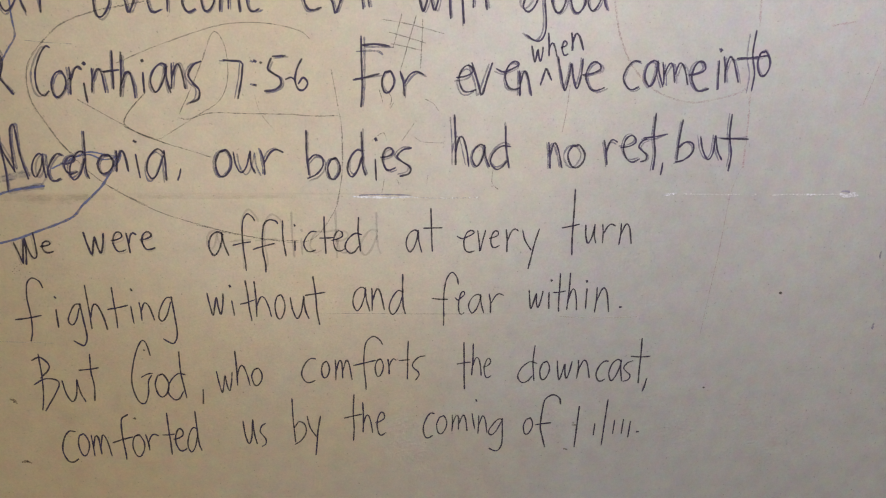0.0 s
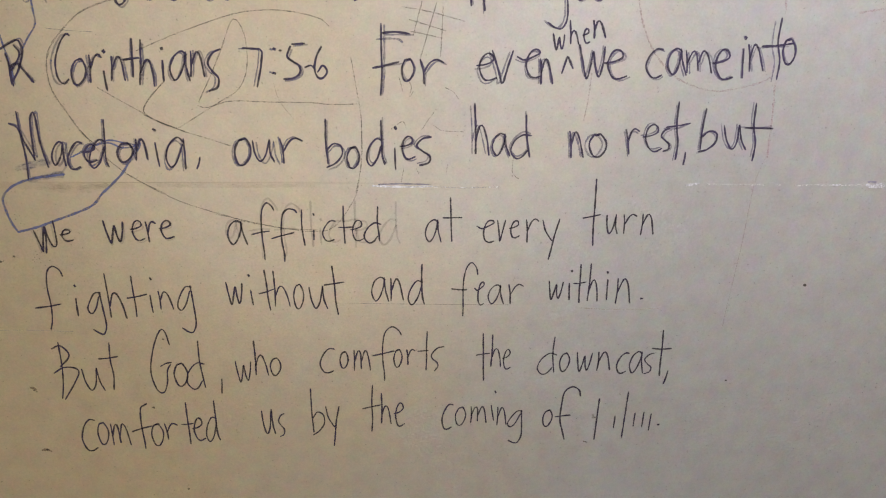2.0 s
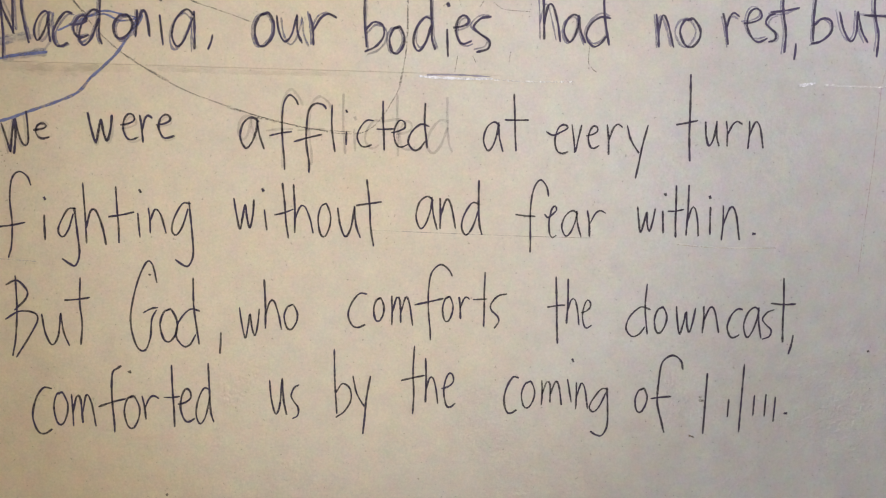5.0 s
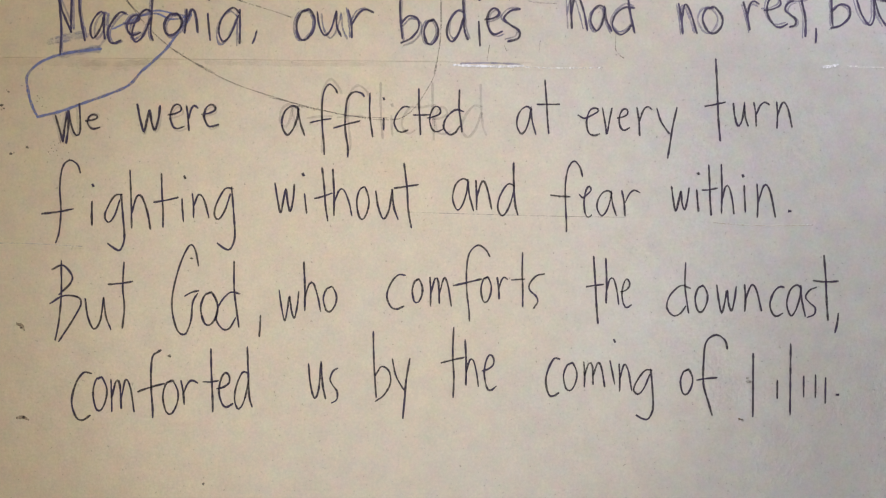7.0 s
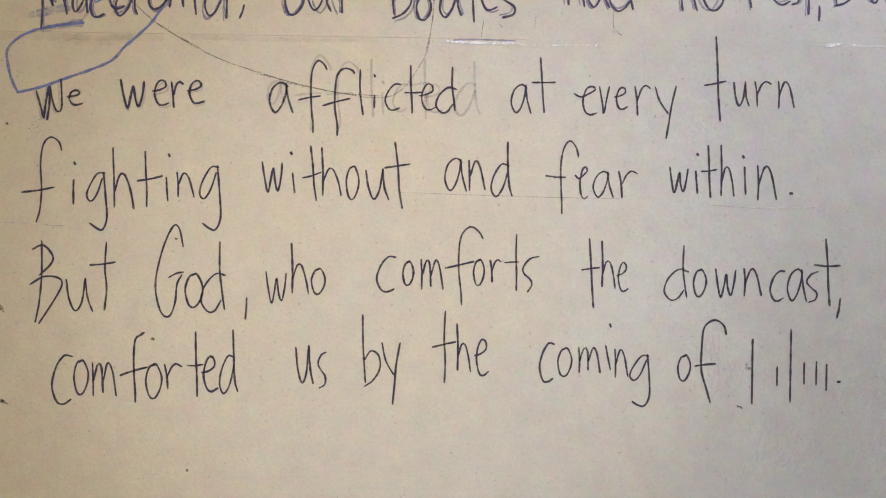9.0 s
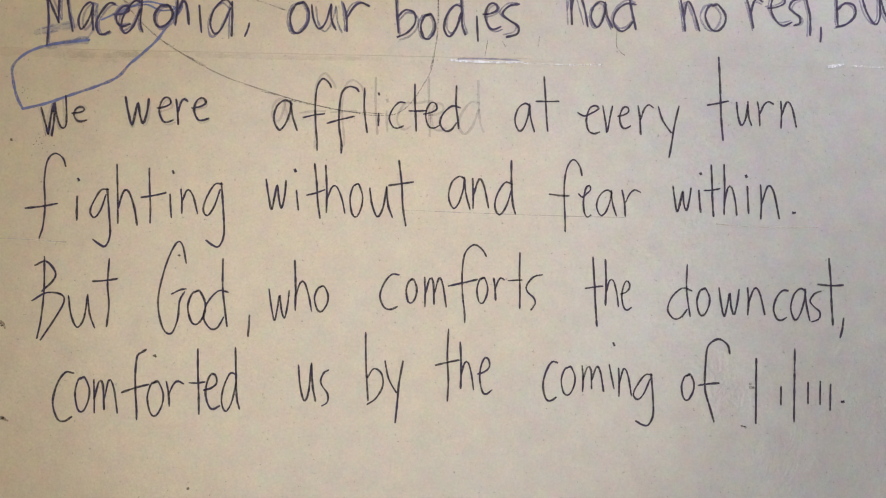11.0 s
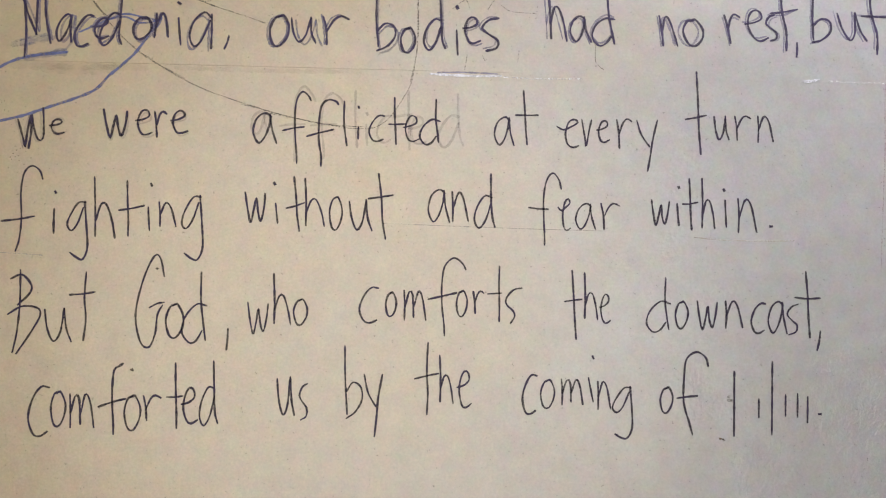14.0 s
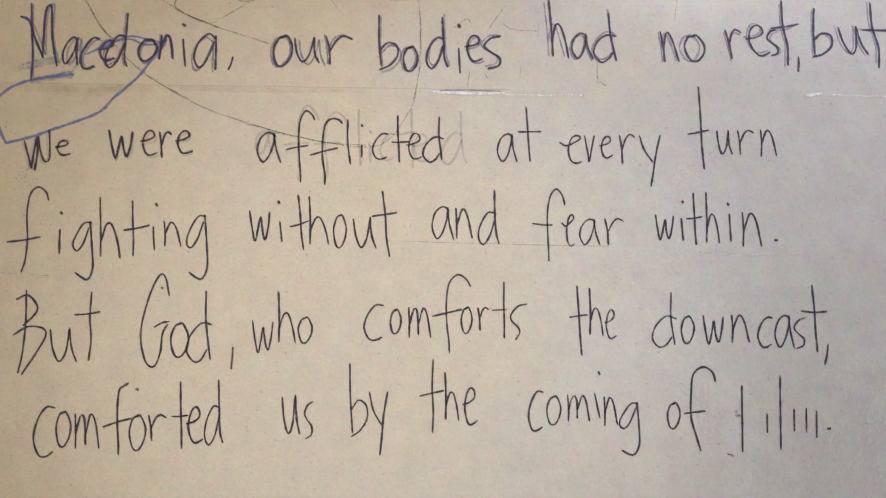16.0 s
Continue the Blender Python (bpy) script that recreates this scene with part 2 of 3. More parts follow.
glyph("t", "0.45,1.0 0.50,0.6 0.55,0.2 0.60,0.0 / 0.0,0.58 0.5,0.62 1.0,0.66")
glyph("u", "0.02,0.95 0.12,0.40 0.34,0.02 0.60,0.28 0.76,0.98 / 0.76,1.0 0.82,0.4 1.0,0.0")
glyph("v", "! 0.0,0.98 0.32,0.35 0.42,0.0 0.52,0.05 0.75,0.55 1.0,1.0")
glyph("w", "0.0,1.0 0.10,0.5 0.26,0.02 0.42,0.42 0.54,0.80 0.62,0.35 0.76,0.08 0.92,0.5 1.0,0.95")
glyph("y", "0.0,1.0 0.22,0.72 0.62,0.48 / 1.0,1.0 0.78,0.62 0.66,0.3 0.55,0.0")
glyph("B", "0.40,1.0 0.36,0.6 0.26,0.25 0.14,0.02 / 0.10,0.90 0.45,0.95 0.74,0.84 0.68,0.72 0.30,0.60 / 0.0,0.48 0.45,0.57 0.90,0.56 1.0,0.48 0.72,0.27 0.24,0.0")
glyph("C", "1.0,0.97 0.72,1.0 0.30,0.80 0.02,0.45 0.20,0.12 0.65,0.0 1.0,0.08")
glyph("F", "0.22,1.0 0.24,0.6 0.26,0.3 0.20,0.0 / 0.24,0.88 0.6,0.885 1.0,0.87 / 0.0,0.38 0.35,0.42 0.72,0.48")
glyph("G", "1.0,0.78 0.88,0.96 0.68,1.0 0.36,0.80 0.08,0.48 0.04,0.25 0.22,0.04 0.48,0.0 0.68,0.14 0.76,0.36 0.95,0.46 / 0.50,0.42 0.75,0.47 1.0,0.48")
glyph("M", "0.18,0.98 0.28,0.65 0.42,0.3 0.48,0.0 / 0.0,0.82 0.20,0.75 0.40,0.55 0.66,0.28 / 0.66,0.28 0.56,0.70 0.54,0.92 0.64,0.95 0.78,0.55 1.0,0.17")
glyph("W", "0.0,0.70 0.14,0.40 0.28,0.04 / 0.28,0.04 0.40,0.5 0.54,0.82 0.50,0.4 0.42,0.0 / 0.54,0.82 0.64,0.45 0.80,0.22 0.98,0.28 1.0,0.70 0.97,1.0")
glyph("2", "0.0,0.80 0.30,0.96 0.55,1.0 0.66,0.75 0.55,0.35 0.36,0.05 / 0.16,0.72 0.28,0.45 0.40,0.0 / 0.36,0.05 0.32,0.40 0.50,0.50 0.72,0.32 1.0,0.08 / 0.40,0.90 0.58,0.70 0.36,0.35")
glyph("5", "! 0.36,0.97 0.98,1.0 / 0.30,0.90 0.15,0.62 0.42,0.50 0.72,0.38 0.78,0.20 0.45,0.05 0.0,0.0")
glyph("6", "0.0,0.34 0.25,0.40 0.44,0.30 / 0.72,1.0 0.52,0.72 0.44,0.35 0.55,0.05 0.80,0.02 1.0,0.24 0.80,0.40 0.58,0.20")
glyph("7", "! 0.0,0.98 0.85,0.96 0.98,0.9 0.9,0.5 0.74,0.0")
glyph(":", "0.2,1.0 0.8,0.97 / 0.2,0.03 0.9,0.0")
glyph(",", "0.8,1.0 0.6,0.5 0.2,0.0")
glyph(".", "0.1,0.5 0.9,0.5")
glyph("^", "! 0.0,0.0 0.5,1.0 0.62,0.95 1.0,0.3")
glyph("|", "! 0.5,1.0 0.5,0.0")


def smooth(points, step, straight):
    """Points along the stroke at about that step, on a Catmull-Rom curve or on straight lines."""
    p = [np.array(q, float) for q in points]
    p = [2 * p[0] - p[1]] + p + [2 * p[-1] - p[-2]]
    out = []
    for a, b, c, d in zip(p, p[1:], p[2:], p[3:]):
        n = max(2, int(np.linalg.norm(c - b) / step))
        for k in range(n):
            u = k / n
            if straight:
                out.append(b + (c - b) * u)
            else:
                out.append(0.5 * (2 * b + (c - a) * u + (2 * a - 5 * b + 4 * c - d) * u * u + (3 * b - a - 3 * c + d) * u**3))
    return out + [p[-2]]


LAYER = [0]


def ribbon(bm, points, width, rng, wobble=0.13, base=0.1):
    """A drawn stroke on the wall, in millimetres (x, height over 1.3 m): slightly domed, with uneven edges and rounded ends."""
    LAYER[0] = (LAYER[0] + 1) % 23
    lift = base + 0.003 * LAYER[0]
    n, rows = len(points), []
    dot = sum(np.linalg.norm(q - p) for p, q in zip(points, points[1:])) < 2.2
    width *= 1.3 if dot else 1.0
    drift = rng.uniform(0, 6.28)
    for k, q in enumerate(points):
        along = points[min(k + 1, n - 1)] - points[max(k - 1, 0)]
        along = along / (np.linalg.norm(along) + 1e-9)
        side = np.array([-along[1], along[0]])
        end = min(k, n - 1 - k)
        taper = (0.7, 0.94, 1.0)[end] if end < 3 and not dot else 1.0
        half = 0.5 * width * taper * (1 + wobble * math.sin(drift + k * 0.55) + rng.uniform(-wobble, wobble))
        tip = -along * 0.25 * width if k == 0 else along * 0.25 * width if k == n - 1 else 0 * along
        rows.append([bm.verts.new(((v[0]) / 1000, -up / 1000, 1.3 + v[1] / 1000)) for v, up in ((q + tip + side * half, lift), (q + tip, lift + 0.004), (q + tip - side * half, lift))])
    for a, b in zip(rows, rows[1:]):
        for k in range(2):
            bm.faces.new((a[k], a[k + 1], b[k + 1], b[k]))


def tee(top, foot, bar_left, bar_right):
    """A t told by where its stem starts and ends and by its bar's two heights."""
    mid = (top + foot) / 2
    return [(False, [(top, 1.0), (mid - 0.02, 0.62), (mid + 0.02, 0.3), (foot, 0.0)]), (False, [(0.0, bar_left), (0.5, (bar_left + bar_right) / 2 - 0.008), (1.0, bar_right)])]


def eff(stem, foot, bar_left, bar_right, bar_end, hook):
    """An f told by its stem, foot and bar, and by the height at which its hook ends."""
    peak = (stem + 1.0) / 2
    tip = [(1.0, hook), (0.92, (hook + 1.0) / 2 + 0.01), (peak, 1.0)] if hook < 1 else [(0.92, 0.995), (peak, 0.96)]
    stroke = tip + [(stem + 0.08, 0.90), (stem, 0.68), (stem, 0.4), ((stem + foot) / 2 + 0.02, 0.15), (foot, 0.0)]
    return [(False, stroke), (False, [(0.0, bar_left), (bar_end / 2, (bar_left + bar_right) / 2), (bar_end, bar_right)])]


def eye_letter(stem, top, foot, dot):
    """An i told by its stem's height, the stem's two ends and where its dot sits."""
    return [(False, [(top, stem), ((top + foot) / 2 - 0.03, stem / 2), (foot, 0.0)]), (False, [(dot - 0.1, 1.0), (dot + 0.1, 0.95)])]


TOLD = {"t": tee, "f": eff, "i": eye_letter}


def strokes_of(letter, x, z, w, h, lean, rng, jitter, told=()):
    made = TOLD[letter](*told) if told else GLYPHS[letter]
    for straight, pts in made:
        moved = [(x + w * (u + rng.uniform(-jitter, jitter)) + lean * (v - 0.5), z + h * (v + rng.uniform(-jitter, jitter))) for u, v in pts]
        yield smooth(moved, 0.55, straight)


INKS["bold"], INKS["mid"] = INKS["pen"], INKS["thin"]
WIDTHS = {"pen": 0.84, "bold": 0.86, "mid": 0.78, "thin": 0.70, "faint": 0.9}
LOOKS = {"pen": "in heavy retraced blue-black pen", "thin": "in thin dark pen", "bold": "in small bold blue-black pen", "mid": "in smudged dark pen", "faint": "in rubbed-out grey pen"}
CALLS = [0]


def word(text, style, letters, again=""):
    """One handwritten word: an Empty at its first letter, each letter a part. letters: the letter, its left, foot, width, height and lean in millimetres, and what sets a t, f or i apart. again: how far aside each letter was first written, "-" where it was not."""
    CALLS[0] += 1
    rng = random.Random(CALLS[0])
    boxes = [(q.split()[0], *map(float, q.split()[1:])) for q in letters.split("; ")]
    thing = new("handwritten_word")
    thing.location = (boxes[0][1] / 1000, 0, 1.3 + boxes[0][2] / 1000)
    said = "name struck as plain bars" if text == "bars" else f"handwritten word '{text}'"
    tagged(thing, f"{said} {LOOKS[style]} on cream wall", "handwriting", "words of the verse")
    back = Matrix.Translation(-thing.location)
    first = again.split() or [""] * len(boxes)
    for (letter, x, z, w, h, lean, *told), shift in zip(boxes, first):
        bm = bmesh.new()
        for pts in strokes_of(letter, x, z, w, h, lean, rng, 0.012, told):
            ribbon(bm, pts, WIDTHS[style] * rng.uniform(0.88, 1.12), rng)
        bm.transform(back)
        part("bar" if letter == "|" else "letter", bm, INKS[style], thing)
        if style in ("pen", "mid") and shift != "-":
            bm = bmesh.new()
            dx, dz = map(float, shift.split(",")) if shift else (rng.uniform(-1.4, 0.7), rng.uniform(-1.4, 0.4))
            for pts in strokes_of(letter, x + dx, z + dz, w * rng.uniform(0.96, 1.06), h * rng.uniform(0.95, 1.02), lean, rng, 0.025, told):
                ribbon(bm, pts, rng.uniform(0.6, 0.9), rng, 0.2, 0.02)
            bm.transform(back)
            part("retraced_stroke", bm, INKS["ghost" if style == "pen" else "faint"], thing, "paler retraced stroke")
    return thing


def scribble(name, label, style, width, strokes):
    """Loose drawn lines as one thing; each stroke a part, with a width of its own where it starts with w."""
    CALLS[0] += 1
    rng = random.Random(CALLS[0])
    runs = [[tuple(map(float, p.split(","))) for p in s.split() if "," in p] for s in strokes.split("/")]
    widths = [next((float(p[1:]) for p in s.split() if p[0] == "w"), width) for s in strokes.split("/")]
    thing = tagged(new(name), label, "drawing" if style in ("blue", "smear", "pencil", "pink") else "wear")
    thing.location = (runs[0][0][0] / 1000, 0, 1.3 + runs[0][0][1] / 1000)
    for pts, across in zip(runs, widths):
        bm = bmesh.new()
        ribbon(bm, smooth(pts, 0.5, False), across, rng, 0.12 if style == "blue" else 0.22, 0.2 if style == "chip" else 0.02)
        bm.transform(Matrix.Translation(-thing.location))
        part("stroke" if style in ("blue", "smear", "pencil", "pink") else "mark", bm, INKS[style], thing)
    return thing


def spots(name, label, style, size, places):
    """Small uneven blots, each a thing of its own."""
    CALLS[0] += 1
    rng = random.Random(CALLS[0])
    for q in places.split():
        x, z = map(float, q.split(","))
        bm = bmesh.new()
        r, n = size * rng.uniform(0.35, 0.7), 14
        mid = bm.verts.new((0, -0.00012, 0))
        ring = [bm.verts.new((r * rng.uniform(0.6, 1.3) * math.cos(k * 6.283 / n) * 1.3 / 1000, -0.00006, r * rng.uniform(0.6, 1.3) * math.sin(k * 6.283 / n) / 1000)) for k in range(n)]
        for k in range(n):
            bm.faces.new((mid, ring[k], ring[(k + 1) % n]))
        ob = part(name, bm, INKS[style])
        ob.location = (x / 1000, 0, 1.3 + z / 1000)
        tagged(ob, label, "stain", name + "s on the wall")


# ---- the writing: left, foot, width, height and lean of each letter in millimetres ----
word("but", "pen", "b -205.8 189.7 5.8 23.2 3.1; u -197.8 190.4 11.6 11.3 1.4; t -184.5 190.4 7.8 23.1 2.7")
word("overcome", "pen", "o -160.9 189.2 6.4 13.0 1.3; v -151.3 191.0 9.0 11.2 0.9; e -140.9 191.2 6.2 10.7 0.8; r -132.9 191.7 5.0 10.4 0.7; c -126.4 191.8 5.7 10.5 0.7; o -119.0 192.2 5.3 10.2 0.6; m -111.9 192.1 8.3 10.5 0.5; e -102.1 192.4 6.1 10.4 0.4", "0.6,-0.7 1.0,0 0.8,0.4 0.8,0 0.5,-0.5 0.5,-0.3 0.8,0 0.8,-0.3")
word("evil", "pen", "e -79.7 193.3 8.3 10.1 0.2; v -69.4 192.4 8.3 11.1 0.1; i -55.9 194.2 2.4 14.6 0.0; l -53.3 194.9 1.6 16.9 -0.0", "-0.6,-0.6 0.8,0 0.5,0.5 0.8,0.4")
word("with", "pen", "w -32.5 193.6 9.7 10.8 -0.3; i -19.8 191.3 1.7 18.4 -0.6; t -18.0 189.1 8.0 23.7 -0.9; h -10.1 195.1 6.2 17.8 -0.8", "0.8,-0.4 0.6,0 -0.7,-0.4 0.9,0.3")
word("good", "pen", "g 11.9 182.7 9.8 23.7 -1.5; o 23.5 194.5 6.0 11.2 -0.8; o 31.4 194.6 6.6 11.2 -0.9; d 38.6 195.4 8.0 18.7 -1.6", "-1.6,0.9 0.7,-0.6 -0.6,-0.6 0.6,-0.4")
word("2", "pen", "2 -208.0 156.3 13.4 18.0 2.2")
word("Corinthians", "pen", "C -186.1 157.5 5.5 19.9 2.3; o -180.4 157.0 5.8 10.5 1.1; r -173.5 158.1 5.1 11.2 1.2; i -169.0 155.0 3.5 15.9 1.6 .49 .43 .86 .4; n -164.7 158.8 5.9 9.9 0.9; t -159.4 160.4 6.1 15.3 1.4 .53 .66 .44 .51; h -153.3 156.8 6.4 18.5 1.6; i -144.9 159.0 1.7 13.4 1.1 .62 .5 .9 .3; a -141.0 159.0 8.1 12.1 0.9; n -133.1 160.7 6.0 10.5 0.7; s -126.8 155.1 6.0 16.9 1.0", "-1.9,-0.4 0.6,-0.5 -0.9,-0.2 - 0.7,-0.2 -0.5,0.4 0.9,-0.3 - -0.9,-0.2 0.9,0.2 -1.4,-0.3")
word("7:56", "pen", "7 -111.9 157.0 8.1 15.9 0.8; : -99.7 162.5 1.3 10.2 0.4; 5 -95.0 160.1 8.4 14.9 0.5; 6 -86.6 160.7 9.2 13.0 0.3", "-1.5,0.3 -1.3,0.2 0.6,-0.5 -")
word("For", "pen", "F -58.6 154.3 15.0 29.1 -0.1; o -46.8 160.1 5.2 9.2 -0.1; r -39.0 158.9 9.8 10.2 -0.2", "0.8,-0.2 0.5,0.3 0.6,-0.6")
scribble("pen_bar", "pale first-written bar of the capital F", "ghost", 0.8, "-57.2,177.0 -52.5,177.4 -48.2,177.2 -46.4,175.9")
word("even", "pen", "e -15.4 160.7 8.5 11.2 -0.4; v -8.6 159.4 8.8 13.9 -0.6; e2 1.8 162.0 10.0 11.8 -0.6; n 11.6 159.4 5.4 10.6 -0.6", "-0.9,-1.1 -1.5,-0.1 -0.8,-0.8 -0.9,0.4")
word("^", "bold", "^ 20.7 164.1 4.8 7.1 -0.5")
word("when", "bold", "w 16.5 173.7 4.8 6.7 -0.4; h 23.2 176.4 3.7 9.4 -0.7; e 28.8 176.8 3.0 5.9 -0.4; n 33.0 179.0 5.2 7.0 -0.6")
word("we", "pen", "w 28.5 161.8 10.7 14.2 -1.1; e 39.0 162.0 9.6 12.3 -1.1", "-0.9,0.9 0.8,-0.4")
word("came", "pen", "c 56.8 162.7 7.6 12.4 -1.3; a 66.3 163.9 8.0 11.3 -1.2; m 74.3 165.1 11.2 9.2 -1.1; e 86.0 162.2 8.8 12.8 -1.6", "0.9,-0.8 -0.7,-0.5 1.0,-0.5 -1.1,0.1")
word("into", "pen", "i 97.8 163.1 3.1 17.5 -2.4 .71 .5 .25 .8; n 101.3 166.1 6.6 11.3 -1.6; t 106.8 162.4 14.5 26.3 -3.9 .6 .44 .54 .6; o 116.0 169.3 5.8 10.5 -1.6", "-0.4,-0.1 0.9,-0.3 -2.0,-0.4 0.4,0.7")
word("Macedonia", "pen", "M -208.7 117.4 15.9 28.7 3.4; a -192.0 123.0 5.8 10.2 1.1; c -185.6 121.4 5.7 11.8 1.2; e -179.8 124.7 6.2 7.5 0.7; d -176.6 122.0 7.9 20.6 1.2; o -165.5 124.9 6.5 8.1 0.7; n -157.9 125.5 5.2 9.1 0.7; i -152.6 122.8 5.0 16.1 1.1 .63 .58 .94 .52; a2 -145.5 121.8 8.3 13.5 0.4; , -133.3 121.9 2.1 4.9 0.3", "0.7,0.9 1.4,-0.1 0.7,-0.3 -0.6,0.4 -0.8,0.6 0.6,-0.7 -0.5,0.5 - -0.9,-0.9 -")
word("our", "pen", "o -117.1 123.7 6.9 11.4 0.4; u -109.6 125.1 9.3 9.6 0.3; r -98.2 124.5 9.6 10.9 0.2", "-0.9,-0.2 1.7,-0.9 -0.8,0.4")
word("bodies", "pen", "b -79.1 123.0 7.5 20.6 0.1; o -69.8 122.5 5.4 9.3 -0.0; d -61.3 123.7 7.7 19.6 -0.3; i -49.9 122.1 1.9 18.6 -0.4 .5 .3 .45 .55; e -47.2 126.6 6.5 9.9 -0.3; s -40.7 123.9 7.6 12.6 -0.4", "0.6,-0.9 -0.9,0.3 0.8,1.0 - 0.6,-0.9 -0.9,0.6")
word("had", "pen", "h -15.4 128.6 6.3 22.2 -1.2; a -7.3 128.1 7.5 9.9 -0.6; d2 0.5 127.1 9.0 19.1 -1.3", "-1.6,0.1 -0.7,-0.6 -0.4,0.9")
word("no", "pen", "n 26.6 127.5 5.9 11.6 -1.1; o 35.2 128.1 7.8 10.0 -1.0", "-0.8,0.1 -1.9,-0.1")
word("rest", "pen", "r 51.5 129.4 6.0 11.1 -1.3; e 58.8 130.6 8.4 11.8 -1.5; s 66.7 130.7 4.5 10.0 -1.3; t 69.0 127.0 10.9 25.6 -3.5 .56 .33 .57 .635; , 77.4 124.6 2.0 5.6 -0.8", "-0.6,-1.0 -1.1,0.9 0.9,-0.3 -1.0,-0.3 -")
word("but", "pen", "b 84.4 130.4 8.0 19.0 1.8; u 95.2 131.6 9.6 11.1 -1.8; t 104.4 126.6 12.8 25.5 -4.3 .44 .24 .58 .565", "-0.7,-0.5 -1.1,0.0 -1.4,1.4")
word("We", "mid", "W -203.4 84.1 8.9 14.7 -0.9; e -192.8 89.5 5.2 5.3 -0.3")
word("were", "mid", "w -174.0 88.4 8.1 10.3 -0.5; e -163.2 89.8 5.9 9.1 -0.4; r -156.4 89.0 4.2 9.4 -0.4; e -151.0 90.6 6.1 8.3 -0.3")
word("afflicted", "thin", "a -121.9 87.6 8.2 11.0 -0.3; f -111.6 80.3 10.3 26.4 -0.7 .43 .5 .468 .514 .76 .89; f -102.9 79.8 11.2 24.3 -0.5 .39 .455 .45 .54 .85 .92; l -90.0 87.5 1.6 16.2 -0.3; i -85.1 89.8 1.1 12.1 -0.2 .37 .5 .4 .6; c -80.7 89.1 5.6 9.6 -0.1; t -73.7 88.1 6.1 17.3 -0.2 .35 .42 .43 .44; e -68.6 89.4 5.9 9.4 -0.1; d2 -62.5 88.5 7.4 16.5 -0.1")
word("afflicted", "faint", "a -122.5 90.7 6.2 8.5 -0.3; f -112.6 81.2 12.7 27.4 -0.7 .43 .4 .47 .5 .7 .8; f -101.5 82.6 11.5 23.8 -0.5 .35 .4 .5 .53 .8 .85; l -85.9 86.6 1.1 21.1 -0.3; i -82.1 87.6 1.1 11.9 -0.2; c -77.9 88.7 5.3 10.0 -0.1; t -71.7 86.5 6.4 21.6 -0.2 .8 .85 .55 .6; e -66.7 88.5 6.5 10.1 -0.1; d -55.8 87.6 9.0 19.7 -0.1")
word("at", "thin", "a -35.4 88.6 7.1 10.6 0.1; t -27.8 88.8 8.4 20.4 0.2 .36 .51 .557 .557")
word("every", "thin", "e2 -12.6 88.4 8.1 10.4 0.1; v -3.5 88.9 3.6 10.0 0.2; e 2.0 90.6 4.8 8.0 0.2; r 9.4 88.5 5.8 10.9 0.2; y 16.8 80.0 7.6 19.1 0.5")
word("turn", "thin", "t 35.3 86.6 7.8 31.5 1.0 .52 .75 .42 .475; u 45.8 92.4 5.7 9.0 0.3; r 53.5 92.3 6.1 9.3 0.4; n 62.0 91.8 6.2 10.0 0.4")
word("fighting", "thin", "f -207.3 47.5 14.3 30.7 -1.9 .475 .33 .353 .41 .785 .85; i -190.0 54.3 1.8 14.9 -0.9 .58 .4 .25 .7; g -184.5 45.6 6.9 20.0 -1.1; h -176.1 52.7 7.3 21.7 -1.1; t -167.3 53.7 8.7 19.7 -0.9 .34 .36 .465 .544; i -157.7 55.9 2.0 16.3 -0.7 .49 .2 .4 .77; n -153.7 57.1 6.1 8.7 -0.4; g -145.5 45.6 7.4 22.6 -0.9")
word("without", "thin", "w -123.7 58.9 7.0 11.1 -0.3; i -114.1 59.0 1.8 14.4 -0.4 .48 .5 .9 .3; t -109.5 56.3 6.4 19.5 -0.5 .43 .71 .42 .51; h -103.2 58.0 7.0 17.0 -0.4; o -94.3 57.1 4.6 11.7 -0.2; u -87.3 56.9 8.0 10.9 -0.2; t -80.6 53.6 8.8 23.7 -0.3 .43 .69 .625 .67")
word("and", "thin", "a -59.3 60.1 7.7 11.9 -0.1; n -51.0 60.4 6.1 10.8 -0.0; d -42.6 58.4 7.3 19.8 0.0")
word("fear", "thin", "f -23.0 52.3 11.7 26.5 0.3 .46 .48 .507 .507 .6 .775; e2 -12.5 57.9 4.5 11.3 0.2; a -6.1 58.4 7.3 9.3 0.2; r 3.1 58.5 6.9 9.5 0.2")
word("within", "thin", "w 21.7 60.0 6.5 9.5 0.3; i 30.8 60.3 1.4 14.3 0.4 .55 .33 .8 .8; t 33.3 58.9 5.6 18.8 0.6 .43 .60 .485 .525; h 40.2 59.2 5.1 18.5 0.6; i 48.1 59.8 1.9 14.2 0.5 .71 .5 .75 .25; n 53.4 58.0 7.3 12.5 0.5; . 65.4 59.9 1.2 1.1 0.1")
word("But", "thin", "B -202.8 12.5 10.7 28.6 -1.8; u -190.5 16.8 9.0 11.6 -0.7; t -182.5 17.6 8.8 23.3 -1.3 .68 .53 .657 .695")
word("God", "thin", "G -160.5 15.4 10.1 31.5 -1.4; o -149.8 18.6 6.2 11.6 -0.5; d2 -144.4 16.9 8.6 24.4 -1.0; , -129.0 14.5 1.0 7.3 -0.3")
word("who", "thin", "w -121.7 19.9 7.0 11.1 -0.3; h -113.2 23.3 6.0 18.0 -0.5; o -106.0 23.3 4.8 9.0 -0.2")
